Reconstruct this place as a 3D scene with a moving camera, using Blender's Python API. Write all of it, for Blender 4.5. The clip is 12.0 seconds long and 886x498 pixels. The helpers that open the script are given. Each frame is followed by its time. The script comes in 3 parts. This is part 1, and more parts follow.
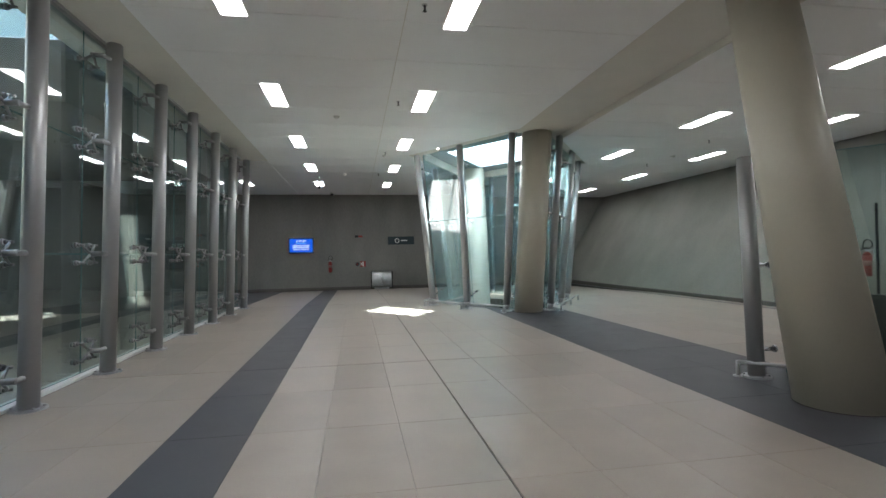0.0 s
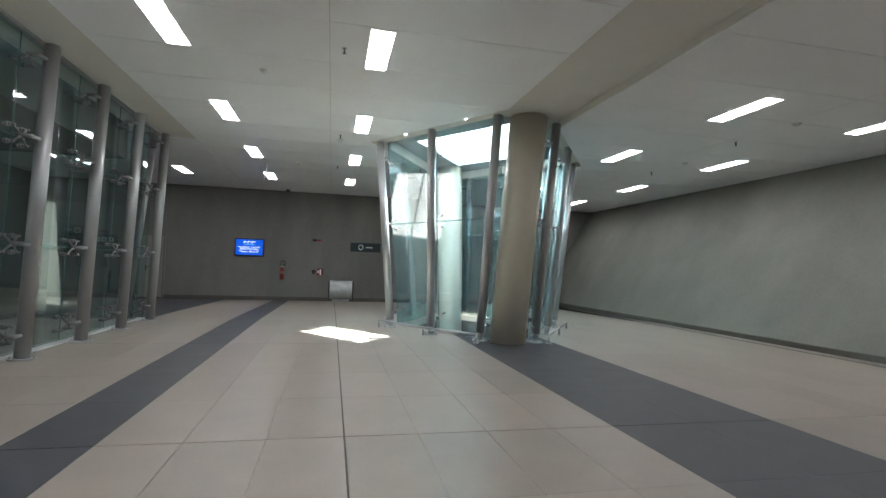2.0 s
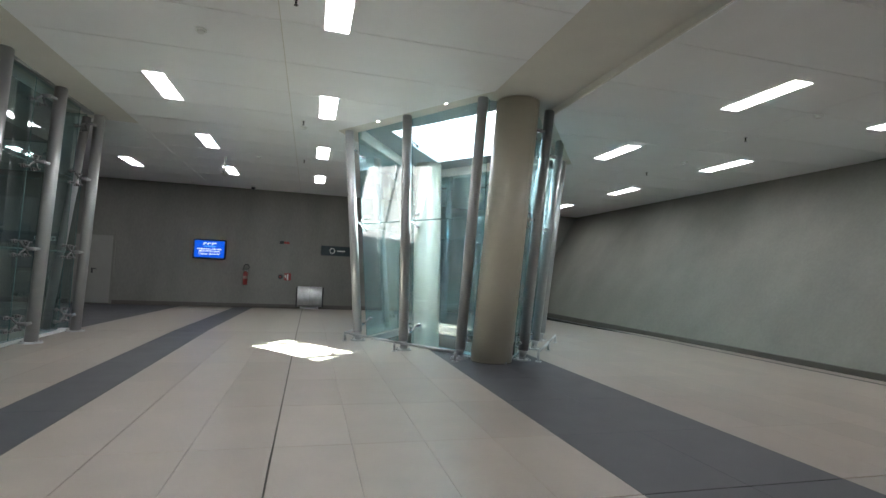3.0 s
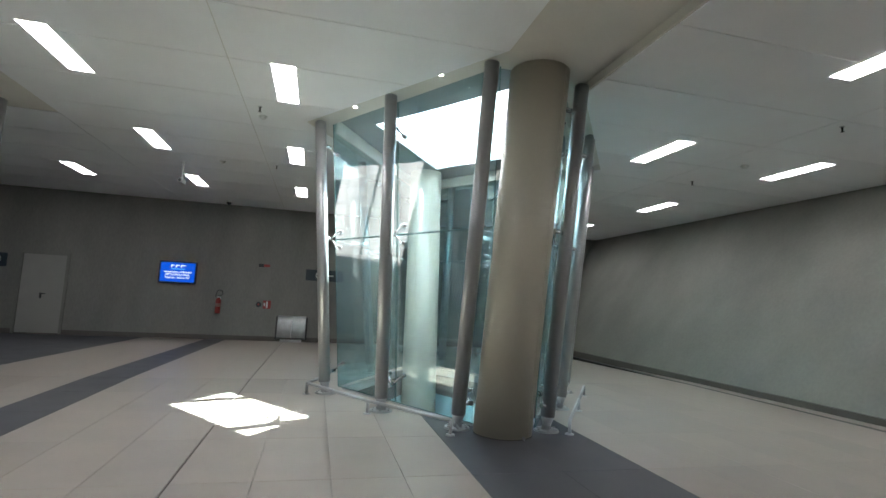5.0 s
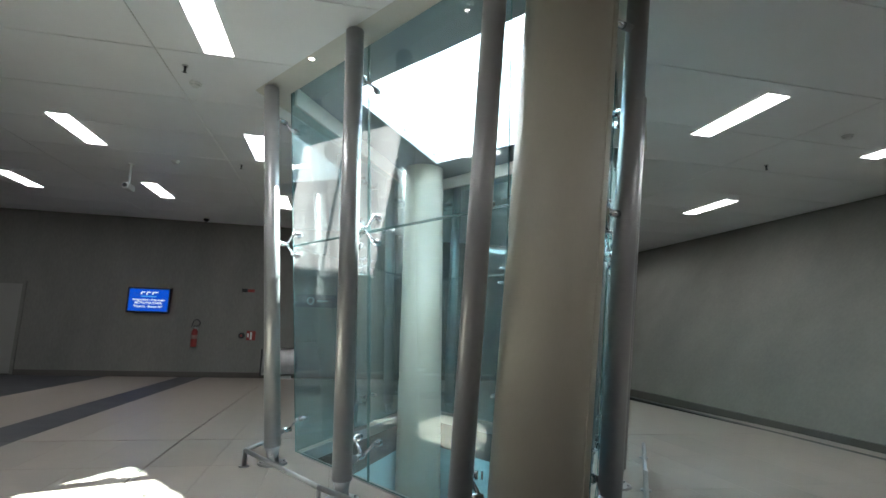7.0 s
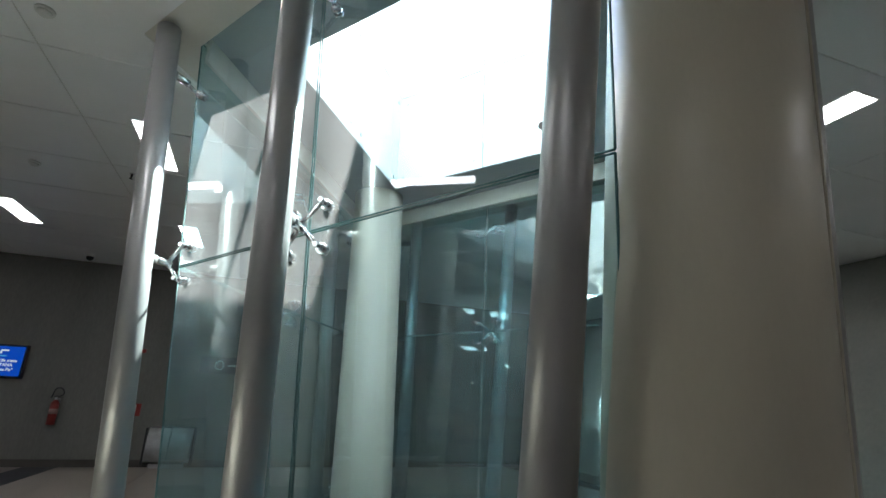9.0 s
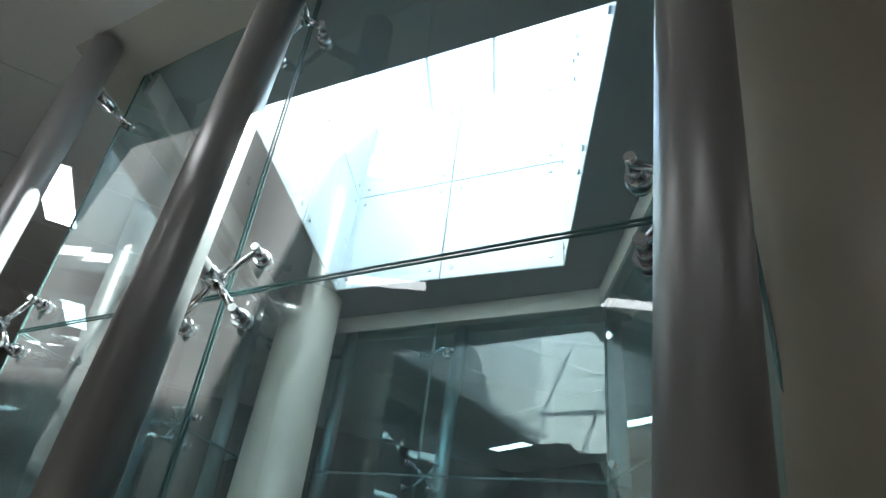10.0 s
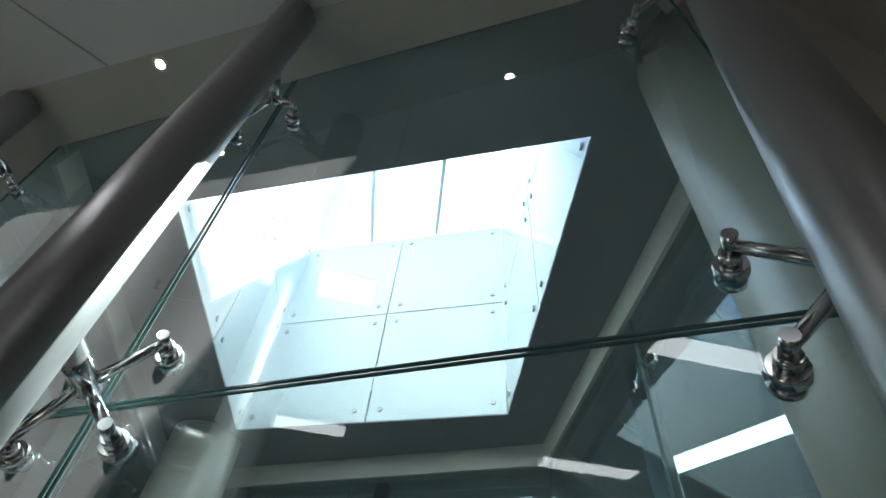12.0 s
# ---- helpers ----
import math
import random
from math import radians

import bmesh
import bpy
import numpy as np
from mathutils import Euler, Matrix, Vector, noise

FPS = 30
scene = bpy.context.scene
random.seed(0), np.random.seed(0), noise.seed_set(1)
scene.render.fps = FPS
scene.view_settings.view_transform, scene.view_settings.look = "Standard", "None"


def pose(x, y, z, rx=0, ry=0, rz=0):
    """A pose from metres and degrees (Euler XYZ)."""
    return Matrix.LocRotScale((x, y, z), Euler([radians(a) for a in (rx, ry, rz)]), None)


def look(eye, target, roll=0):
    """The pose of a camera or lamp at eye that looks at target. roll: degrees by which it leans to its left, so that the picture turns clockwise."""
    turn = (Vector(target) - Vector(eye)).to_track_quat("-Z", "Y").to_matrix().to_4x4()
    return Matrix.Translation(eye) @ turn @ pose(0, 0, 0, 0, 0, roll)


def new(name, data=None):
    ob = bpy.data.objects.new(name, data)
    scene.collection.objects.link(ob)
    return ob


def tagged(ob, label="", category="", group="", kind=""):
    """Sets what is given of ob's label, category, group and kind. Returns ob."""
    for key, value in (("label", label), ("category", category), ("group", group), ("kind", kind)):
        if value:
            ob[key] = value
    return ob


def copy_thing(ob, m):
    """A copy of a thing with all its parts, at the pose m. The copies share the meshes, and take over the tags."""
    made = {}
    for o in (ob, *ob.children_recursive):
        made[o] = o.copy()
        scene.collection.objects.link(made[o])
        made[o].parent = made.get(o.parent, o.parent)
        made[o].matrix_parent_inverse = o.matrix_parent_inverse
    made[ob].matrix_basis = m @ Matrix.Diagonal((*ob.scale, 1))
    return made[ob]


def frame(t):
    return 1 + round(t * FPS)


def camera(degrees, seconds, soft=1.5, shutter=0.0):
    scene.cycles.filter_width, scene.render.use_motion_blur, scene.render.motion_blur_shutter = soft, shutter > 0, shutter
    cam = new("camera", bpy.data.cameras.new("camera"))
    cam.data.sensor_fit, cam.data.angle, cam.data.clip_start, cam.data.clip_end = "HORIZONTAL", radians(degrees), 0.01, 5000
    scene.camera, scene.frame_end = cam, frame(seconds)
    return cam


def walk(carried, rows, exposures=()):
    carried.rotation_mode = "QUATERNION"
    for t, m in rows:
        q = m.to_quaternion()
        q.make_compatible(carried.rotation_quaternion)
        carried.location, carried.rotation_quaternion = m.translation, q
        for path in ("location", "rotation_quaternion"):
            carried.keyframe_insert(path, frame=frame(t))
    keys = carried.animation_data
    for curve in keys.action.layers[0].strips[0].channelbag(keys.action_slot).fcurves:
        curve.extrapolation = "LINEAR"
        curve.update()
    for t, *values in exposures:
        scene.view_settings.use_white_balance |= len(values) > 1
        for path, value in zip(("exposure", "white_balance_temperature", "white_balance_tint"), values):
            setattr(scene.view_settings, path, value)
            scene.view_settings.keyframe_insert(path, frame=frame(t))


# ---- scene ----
cam = camera(82.9, 12.0)
PATH = [
    (0, (-0.943, 0.67, 1.321), (-0.6, 2.64, 1.343), -1.1),
    (0.5, (-0.773, 1.273, 1.296), (-0.358, 3.23, 1.314), 0.3),
    (1, (-0.556, 1.825, 1.274), (-0.123, 3.777, 1.295), 1.0),
    (1.5, (-0.419, 2.441, 1.257), (0.015, 4.393, 1.278), 1.8),
    (2, (-0.216, 3.033, 1.287), (0.214, 4.985, 1.362), 1.9),
    (2.5, (-0.069, 3.647, 1.277), (0.36, 5.599, 1.358), 3.0),
    (3, (0.112, 4.2, 1.284), (0.62, 6.131, 1.387), 2.5),
    (5, (0.833, 6.296, 1.373), (1.308, 8.228, 1.579), 3.0),
    (5.5, (1.064, 6.752, 1.367), (1.429, 8.699, 1.646), 2.1),
    (6, (1.272, 7.215, 1.371), (1.663, 9.156, 1.651), 2.4),
    (6.5, (1.467, 7.741, 1.385), (1.861, 9.679, 1.68), 2.3),
    (6.7, (1.522, 7.969, 1.38), (1.919, 9.906, 1.681), 2.1),
    (8.5, (1.616, 9.796, 1.374), (2.121, 11.68, 1.816), 2.4),
    (9, (1.651, 10.26, 1.394), (2.283, 12.066, 1.978), 2.5),
    (9.5, (1.721, 10.713, 1.427), (2.461, 12.405, 2.194), 4.4),
    (10, (1.735, 11.034, 1.479), (2.492, 12.544, 2.551), 7.6),
    (10.5, (1.791, 11.307, 1.527), (2.528, 12.619, 2.845), 7.1),
    (11, (1.768, 11.423, 1.56), (2.55, 12.651, 2.931), 7.2),
    (11.5, (1.771, 11.472, 1.573), (2.564, 12.61, 3.014), 9.5),
    (12, (1.77, 11.489, 1.601), (2.527, 12.524, 3.136), 6.4),
]
EXPOSURES = [(0, 4.6), (3, 4.6), (5.5, 4.4), (8.5, 3.75), (9.5, 3.3), (10, 2.9), (10.5, 2.6), (12, 2.3)]
walk(cam, [(t, look(eye, target, roll)) for t, eye, target, roll in PATH], EXPOSURES)

# ---- light ----
SUN_DIR = Vector((2.28, 1.15, 4.1)).normalized()
world = bpy.data.worlds.new("sky")
scene.world = world
world.use_nodes = True
sky = world.node_tree.nodes.new("ShaderNodeTexSky")
sky.sky_type, sky.sun_disc = "NISHITA", False
sky.sun_elevation = math.asin(SUN_DIR.z)
sky.sun_rotation = math.atan2(SUN_DIR.x, SUN_DIR.y)
world.node_tree.links.new(sky.outputs[0], world.node_tree.nodes["Background"].inputs[0])
world.node_tree.nodes["Background"].inputs[1].default_value = 0.15
sun_data = bpy.data.lights.new("sun", "SUN")
sun_data.energy, sun_data.angle, sun_data.color = 5.0, radians(0.5), (1.0, 0.96, 0.9)
sun = new("sun", sun_data)
sun.matrix_world = look(SUN_DIR * 60, (0, 0, 0))
LAMP = 0.95

# ---- materials ----


def material(name, colour, rough=0.5, metal=0.0, vary=0.12, scale=3.0, fine=60.0, bump=0.1, spread=0.0, streak=1.0, spec=0.5, across=1.0):
    """A surface with stains at a large scale, grain at a fine one, and a little relief. spread: variation between pieces."""
    m = bpy.data.materials.new(name)
    m.use_nodes = True
    n, l = m.node_tree.nodes, m.node_tree.links
    b = n["Principled BSDF"]
    b.inputs["Roughness"].default_value, b.inputs["Metallic"].default_value = rough, metal
    b.inputs["Specular IOR Level"].default_value = spec
    co = n.new("ShaderNodeTexCoord")
    mp = n.new("ShaderNodeMapping")
    mp.inputs["Scale"].default_value = (across, 1, streak)
    geo = n.new("ShaderNodeNewGeometry")
    l.new(geo.outputs["Position"], mp.inputs[0])
    big = n.new("ShaderNodeTexNoise")
    big.inputs["Scale"].default_value, big.inputs["Detail"].default_value = scale, 5
    small = n.new("ShaderNodeTexNoise")
    small.inputs["Scale"].default_value, small.inputs["Detail"].default_value = fine, 3
    l.new(mp.outputs[0], big.inputs[0])
    l.new(mp.outputs[0], small.inputs[0])
    total = n.new("ShaderNodeMath")
    total.operation = "MULTIPLY_ADD"
    total.inputs[1].default_value = 0.7
    l.new(big.outputs[0], total.inputs[0])
    half = n.new("ShaderNodeMath")
    half.operation = "MULTIPLY"
    half.inputs[1].default_value = 0.3
    l.new(small.outputs[0], half.inputs[0])
    l.new(half.outputs[0], total.inputs[2])
    last = total.outputs[0]
    if spread:
        info = n.new("ShaderNodeObjectInfo")
        add = n.new("ShaderNodeMath")
        add.operation = "MULTIPLY_ADD"
        add.inputs[1].default_value = spread
        l.new(info.outputs["Random"], add.inputs[0])
        l.new(last, add.inputs[2])
        last = add.outputs[0]
    ramp = n.new("ShaderNodeValToRGB")
    ramp.color_ramp.elements[0].position, ramp.color_ramp.elements[1].position = 0.3, 0.7 + spread
    ramp.color_ramp.elements[0].color = (*[c * (1 - vary) for c in colour], 1)
    ramp.color_ramp.elements[1].color = (*[min(1, c * (1 + vary)) for c in colour], 1)
    l.new(last, ramp.inputs[0])
    l.new(ramp.outputs[0], b.inputs["Base Color"])
    rr = n.new("ShaderNodeMapRange")
    rr.inputs[3].default_value, rr.inputs[4].default_value = max(0.02, rough * 0.85), min(1, rough * 1.15)
    l.new(big.outputs[0], rr.inputs[0])
    l.new(rr.outputs[0], b.inputs["Roughness"])
    if bump:
        bp = n.new("ShaderNodeBump")
        bp.inputs["Strength"].default_value, bp.inputs["Distance"].default_value = bump, 0.01
        l.new(total.outputs[0], bp.inputs["Height"])
        l.new(bp.outputs[0], b.inputs["Normal"])
    return m


def glow(name, colour, strength):
    m = bpy.data.materials.new(name)
    m.use_nodes = True
    b = m.node_tree.nodes["Principled BSDF"]
    b.inputs["Base Color"].default_value = (0.02, 0.02, 0.02, 1)
    b.inputs["Specular IOR Level"].default_value = 0.0
    b.inputs["Emission Color"].default_value, b.inputs["Emission Strength"].default_value = (*colour, 1), strength
    return m


def glazing(name, tint, dust):
    """Thin clear glass: tinted straight-through light, mirror gloss by Fresnel, and a film of dust."""
    m = bpy.data.materials.new(name)
    m.use_nodes = True
    n, l = m.node_tree.nodes, m.node_tree.links
    n.remove(n["Principled BSDF"])
    out = n["Material Output"]
    clear, gloss, film = n.new("ShaderNodeBsdfTransparent"), n.new("ShaderNodeBsdfGlossy"), n.new("ShaderNodeBsdfTranslucent")
    clear.inputs[0].default_value = (*tint, 1)
    gloss.inputs["Roughness"].default_value = 0.0
    gloss.inputs[0].default_value = (0.95, 1, 1, 1)
    film.inputs[0].default_value = (0.85, 0.92, 0.94, 1)
    face = n.new("ShaderNodeBsdfDiffuse")
    face.inputs[0].default_value = (0.85, 0.92, 0.94, 1)
    both = n.new("ShaderNodeMixShader")
    l.new(film.outputs[0], both.inputs[1])
    l.new(face.outputs[0], both.inputs[2])
    dusty = n.new("ShaderNodeMixShader")
    noise_tex = n.new("ShaderNodeTexNoise")
    noise_tex.inputs["Scale"].default_value, noise_tex.inputs["Detail"].default_value = 2.5, 6
    geo = n.new("ShaderNodeNewGeometry")
    mp = n.new("ShaderNodeMapping")
    mp.inputs["Scale"].default_value = (1, 1, 0.3)
    l.new(geo.outputs["Position"], mp.inputs[0])
    l.new(mp.outputs[0], noise_tex.inputs[0])
    amount = n.new("ShaderNodeMapRange")
    amount.inputs[1].default_value, amount.inputs[2].default_value = 0.3, 0.75
    amount.inputs[3].default_value, amount.inputs[4].default_value = dust * 0.5, dust * 1.5
    l.new(noise_tex.outputs[0], amount.inputs[0])
    l.new(amount.outputs[0], dusty.inputs[0])
    l.new(clear.outputs[0], dusty.inputs[1])
    l.new(both.outputs[0], dusty.inputs[2])
    facing = n.new("ShaderNodeLayerWeight")
    facing.inputs[0].default_value = 0.5
    power = n.new("ShaderNodeMath")
    power.operation = "POWER"
    power.inputs[1].default_value = 4.5
    l.new(facing.outputs["Facing"], power.inputs[0])
    fres = n.new("ShaderNodeMath")
    fres.operation = "MULTIPLY_ADD"
    fres.inputs[1].default_value, fres.inputs[2].default_value = 0.9, 0.10
    l.new(power.outputs[0], fres.inputs[0])
    mix = n.new("ShaderNodeMixShader")
    l.new(fres.outputs[0], mix.inputs[0])
    l.new(dusty.outputs[0], mix.inputs[1])
    l.new(gloss.outputs[0], mix.inputs[2])
    l.new(mix.outputs[0], out.inputs[0])
    return m


TILE = material("stone_tile", (0.34, 0.288, 0.246), 0.38, vary=0.17, scale=2.2, fine=90, bump=0.06, spread=0.25)
DARK_TILE = material("dark_stone", (0.06, 0.06, 0.068), 0.5, vary=0.12, scale=3, fine=120, bump=0.05, spread=0.1)
GROUT = material("grout", (0.11, 0.10, 0.09), 0.9)
PLASTER = material("grey_plaster", (0.20, 0.195, 0.18), 0.8, vary=0.22, scale=0.9, fine=25, bump=0.12, streak=0.35)
LEANING = material("leaning_wall_plaster", (0.215, 0.207, 0.183), 0.75, vary=0.15, scale=1.2, fine=20, bump=0.06, streak=0.8, across=0.8)
PANEL = material("white_ceiling_panel", (0.89, 0.89, 0.90), 0.4, vary=0.03, scale=1.5, fine=40, bump=0.0)
BEIGE = material("beige_ceiling_paint", (0.70, 0.67, 0.61), 0.5, vary=0.05, scale=2, fine=50, bump=0.03)
COLUMN = material("column_paint", (0.50, 0.46, 0.37), 0.38, vary=0.05, scale=1.6, fine=60, bump=0.03, streak=0.3)
STEEL = material("brushed_steel", (0.52, 0.52, 0.53), 0.32, 0.9, vary=0.1, scale=6, fine=200, bump=0.02, streak=0.1)
POST = material("grey_metallic_paint", (0.37, 0.365, 0.365), 0.36, 0.5, vary=0.06, scale=4, fine=150, bump=0.02, streak=0.2)
CHROME = material("polished_steel", (0.72, 0.72, 0.74), 0.12, 1.0, vary=0.05, scale=10, fine=100, bump=0.0)
DULL = material("dull_steel", (0.30, 0.30, 0.30), 0.35, 0.9, vary=0.25, scale=5, fine=120, bump=0.03)
BLACK = material("black_plastic", (0.02, 0.02, 0.022), 0.4, vary=0.1)
WHITE = material("white_paint", (0.75, 0.75, 0.73), 0.45, vary=0.03)
DOOR = material("door_paint", (0.30, 0.29, 0.27), 0.5, vary=0.05)
RED = material("red_paint", (0.30, 0.035, 0.03), 0.4, vary=0.1)
NAVY = material("dark_sign", (0.02, 0.035, 0.045), 0.35, vary=0.1)
LINING = material("white_shaft_glass", (0.80, 0.84, 0.84), 0.035, vary=0.04, scale=1.2, fine=30, bump=0.0)
GLASS = glazing("clear_glass", (0.71, 0.90, 0.925), 0.085)
CLEAN_GLASS = glazing("inner_glass", (0.52, 0.77, 0.80), 0.025)
ROOF_GLASS = glazing("roof_glass", (0.94, 0.97, 0.97), 0.02)
# slab underside within the glass: darker and greyer than the beige band outside
SOFFIT_GREY = material("dark_grey_soffit", (0.22, 0.24, 0.25), 0.5, vary=0.06, scale=2, fine=50, bump=0.03)
GREY_GLASS = glazing("hall_glass", (0.62, 0.76, 0.75), 0.015)
EDGE = material("glass_edge", (0.10, 0.20, 0.20), 0.2, vary=0.1)
TUBE = glow("lamp_diffuser", (0.97, 1.0, 1.03), LAMP)
SPOT = glow("downlight_lens", (1.0, 0.93, 0.82), 5.0)
SCREEN = glow("screen_blue", (0.003, 0.10, 0.75), 0.045)
SCREEN_WHITE = glow("screen_white", (0.8, 0.9, 1.0), 0.055)

# ---- mesh helpers ----


def part(name, bm, mat, parent=None, label="", smooth=False):
    me = bpy.data.meshes.new(name)
    bm.normal_update()
    bm.to_mesh(me)
    bm.free()
    me.materials.append(mat)
    if smooth:
        for p in me.polygons:
            p.use_smooth = len(p.vertices) == 4
    ob = new(name, me)
    if parent:
        ob.parent = parent
        ob.matrix_parent_inverse = parent.matrix_basis.inverted()
    return tagged(ob, label)


def thing(name, label, category, at=(0, 0, 0), kind="", group=""):
    ob = new(name)
    ob.empty_display_size = 0.1
    ob.matrix_basis = Matrix.Translation(at)
    return tagged(ob, label, category, group, kind)


def add_box(bm, lo, hi, m=None, bevel=0.0):
    c, d = (Vector(lo) + Vector(hi)) / 2, Vector(hi) - Vector(lo)
    made = bmesh.ops.create_cube(bm, size=1, matrix=(m or Matrix()) @ Matrix.Translation(c) @ Matrix.Diagonal((*d, 1)))
    if bevel:
        edges = list({e for v in made["verts"] for e in v.link_edges})
        bmesh.ops.bevel(bm, geom=edges, offset=bevel, segments=2, affect="EDGES")
    return bm


def box(lo, hi, bevel=0.0):
    return add_box(bmesh.new(), lo, hi, None, bevel)


def add_rod(bm, a, b, r, r2=None, seg=20, caps=True):
    a, b = Vector(a), Vector(b)
    q = (b - a).to_track_quat("Z", "Y").to_matrix().to_4x4()
    bmesh.ops.create_cone(bm, cap_ends=caps, segments=seg, radius1=r, radius2=r if r2 is None else r2, depth=(b - a).length,
                          matrix=Matrix.Translation((a + b) / 2) @ q)
    return bm


def rod(a, b, r, r2=None, seg=20):
    return add_rod(bmesh.new(), a, b, r, r2, seg)


def prism(poly, z0, z1):
    """A slab over a convex outline in plan; z0 and z1 are heights, or functions of (x, y)."""
    f0 = z0 if callable(z0) else (lambda x, y: z0)
    f1 = z1 if callable(z1) else (lambda x, y: z1)
    return add_prism(bmesh.new(), poly, f0, f1)


def add_prism(bm, poly, f0, f1):
    low = [bm.verts.new((x, y, f0(x, y))) for x, y in poly]
    top = [bm.verts.new((x, y, f1(x, y))) for x, y in poly]
    bm.faces.new(low[::-1])
    bm.faces.new(top)
    for i in range(len(poly)):
        j = (i + 1) % len(poly)
        bm.faces.new((low[i], low[j], top[j], top[i]))
    return bm


def clip(poly, a, b, keep_left=True):
    """The piece of a convex outline on one side of the line from a to b."""
    side = lambda p: ((b[0] - a[0]) * (p[1] - a[1]) - (b[1] - a[1]) * (p[0] - a[0])) * (1 if keep_left else -1)
    out = []
    for i, p in enumerate(poly):
        q = poly[(i + 1) % len(poly)]
        sp, sq = side(p), side(q)
        if sp >= 0:
            out.append(p)
        if (sp > 0 > sq) or (sp < 0 < sq):
            k = sp / (sp - sq)
            out.append((p[0] + k * (q[0] - p[0]), p[1] + k * (q[1] - p[1])))
    return out if len(out) > 2 else []


def outside(poly, hole):
    """The convex pieces of an outline that lie outside a convex hole (counter-clockwise)."""
    done, rest = [], poly
    for i, a in enumerate(hole):
        b = hole[(i + 1) % len(hole)]
        piece = clip(rest, a, b, False)
        if piece:
            done.append(piece)
        rest = clip(rest, a, b, True)
        if not rest:
            break
    return done


def quad_slab(corners, thick):
    """A plate on four corners, thickened along its normal."""
    bm = bmesh.new()
    c = [Vector(p) for p in corners]
    nrm = (c[1] - c[0]).cross(c[2] - c[0]).normalized() * thick / 2
    f = [bm.verts.new(p + nrm) for p in c]
    k = [bm.verts.new(p - nrm) for p in c]
    bm.faces.new(f)
    bm.faces.new(k[::-1])
    n = len(c)
    for i in range(n):
        j = (i + 1) % n
        bm.faces.new((f[j], f[i], k[i], k[j]))
    return bm


# ---- the setting ----
CEIL, RIGHT_CEIL, SOFFIT = 4.0, 3.9, 4.10
BACK = 22.85
CX, CY = 3.0, 14.1


def floor_z(x, y):
    return -0.14 * max(0.0, min(1.0, (y - 15.0) / 7.85))


OPENING = [(CX - 1.46, CY - 0.02), (CX + 0.06, CY - 2.08), (CX + 1.66, CY + 0.1), (CX + 0.07, CY + 2.25)]
GLASS_LOW = [(CX - 1.76, CY - 0.1), (CX, CY - 3.0), (CX + 1.76, CY - 0.1), (CX, CY + 3.0)]
GLASS_TOP = [(CX - 2.12, CY), (CX, CY - 3.3), (CX + 2.30, CY + 0.2), (CX, CY + 3.75)]


def grown(poly, by):
    c = Vector((CX, CY))
    return [tuple(c + (Vector(p) - c) * (1 + by / (Vector(p) - c).length)) for p in poly]


BAND = grown(GLASS_TOP, 0.40)
INNER = clip(GLASS_TOP, (0, 11.42), (6, 11.42), True)
HOLE = [tuple(Vector(p).lerp(Vector((CX, CY)), 0.035)) for p in GLASS_LOW]


def meets(poly, hole):
    for i in range(len(hole)):
        poly = clip(poly, hole[i], hole[(i + 1) % len(hole)], True) if poly else []
    return bool(poly)


bed = bmesh.new()
for field in ([(-12, -7), (12, -7), (12, 15), (-12, 15)], [(-12, 15), (12, 15), (12, 23), (-12, 23)]):
    for piece in outside(field, HOLE):
        add_prism(bed, piece, lambda x, y: -0.5, lambda x, y: floor_z(x, y) - 0.012)
floor = tagged(part("floor", bed, GROUT), "grey joints and bed of the stone floor", "floor", kind="structure")

wall = tagged(part("wall_back", box((-12, BACK, -0.4), (12.5, BACK + 0.3, 4.6)), PLASTER), "grey plastered concrete end wall", "wall", kind="structure")
part("baseboard", box((-12, BACK - 0.015, -0.15), (9, BACK, 0.0)), GROUT, wall)
RW = [(8.4, 0.0), (10.75, 3.95)]
bm = bmesh.new()
add_prism(bm, [(RW[0][0], 0.0), (RW[0][0] + 0.4, 0.0), (RW[1][0] + 0.4, 4.2), (RW[1][0] + 0.15, 4.2)], lambda x, y: -23.0, lambda x, y: 7.0)
bmesh.ops.rotate(bm, cent=(0, 0, 0), matrix=Matrix.Rotation(radians(90), 3, "X"), verts=bm.verts)
right_wall = tagged(part("wall_right", bm, LEANING), "grey plastered wall leaning outwards", "wall", kind="structure")
part("baseboard", box((8.36, -7, -0.1), (8.42, BACK, 0.10)), GROUT, right_wall)
part("gutter", box((8.0, -7, -0.11), (8.12, BACK, -0.004)), BLACK, right_wall)
tagged(part("wall_front", box((-12, -7.3, -0.3), (12.5, -7, 8)), PLASTER), "grey plastered wall", "wall", kind="structure")

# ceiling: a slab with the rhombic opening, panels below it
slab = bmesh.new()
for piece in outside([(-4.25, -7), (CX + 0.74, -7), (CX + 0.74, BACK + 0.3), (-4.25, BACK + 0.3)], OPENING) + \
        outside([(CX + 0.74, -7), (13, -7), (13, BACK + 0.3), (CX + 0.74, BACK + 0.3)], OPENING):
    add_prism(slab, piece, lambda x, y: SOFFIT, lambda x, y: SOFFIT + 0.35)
ceiling = tagged(part("ceiling", slab, SOFFIT_GREY), "dark grey ceiling slab round the light well", "ceiling", kind="structure")
under = bmesh.new()
for piece in outside([(-4.2, -7), (CX + 0.72, -7), (CX + 0.72, BACK), (-4.2, BACK)], INNER):
    add_prism(under, piece, lambda x, y: CEIL + 0.012, lambda x, y: SOFFIT - 0.003)
for piece in outside([(CX + 0.72, -7), (12, -7), (12, BACK), (CX + 0.72, BACK)], BAND):
    add_prism(under, piece, lambda x, y: RIGHT_CEIL + 0.012, lambda x, y: SOFFIT - 0.003)
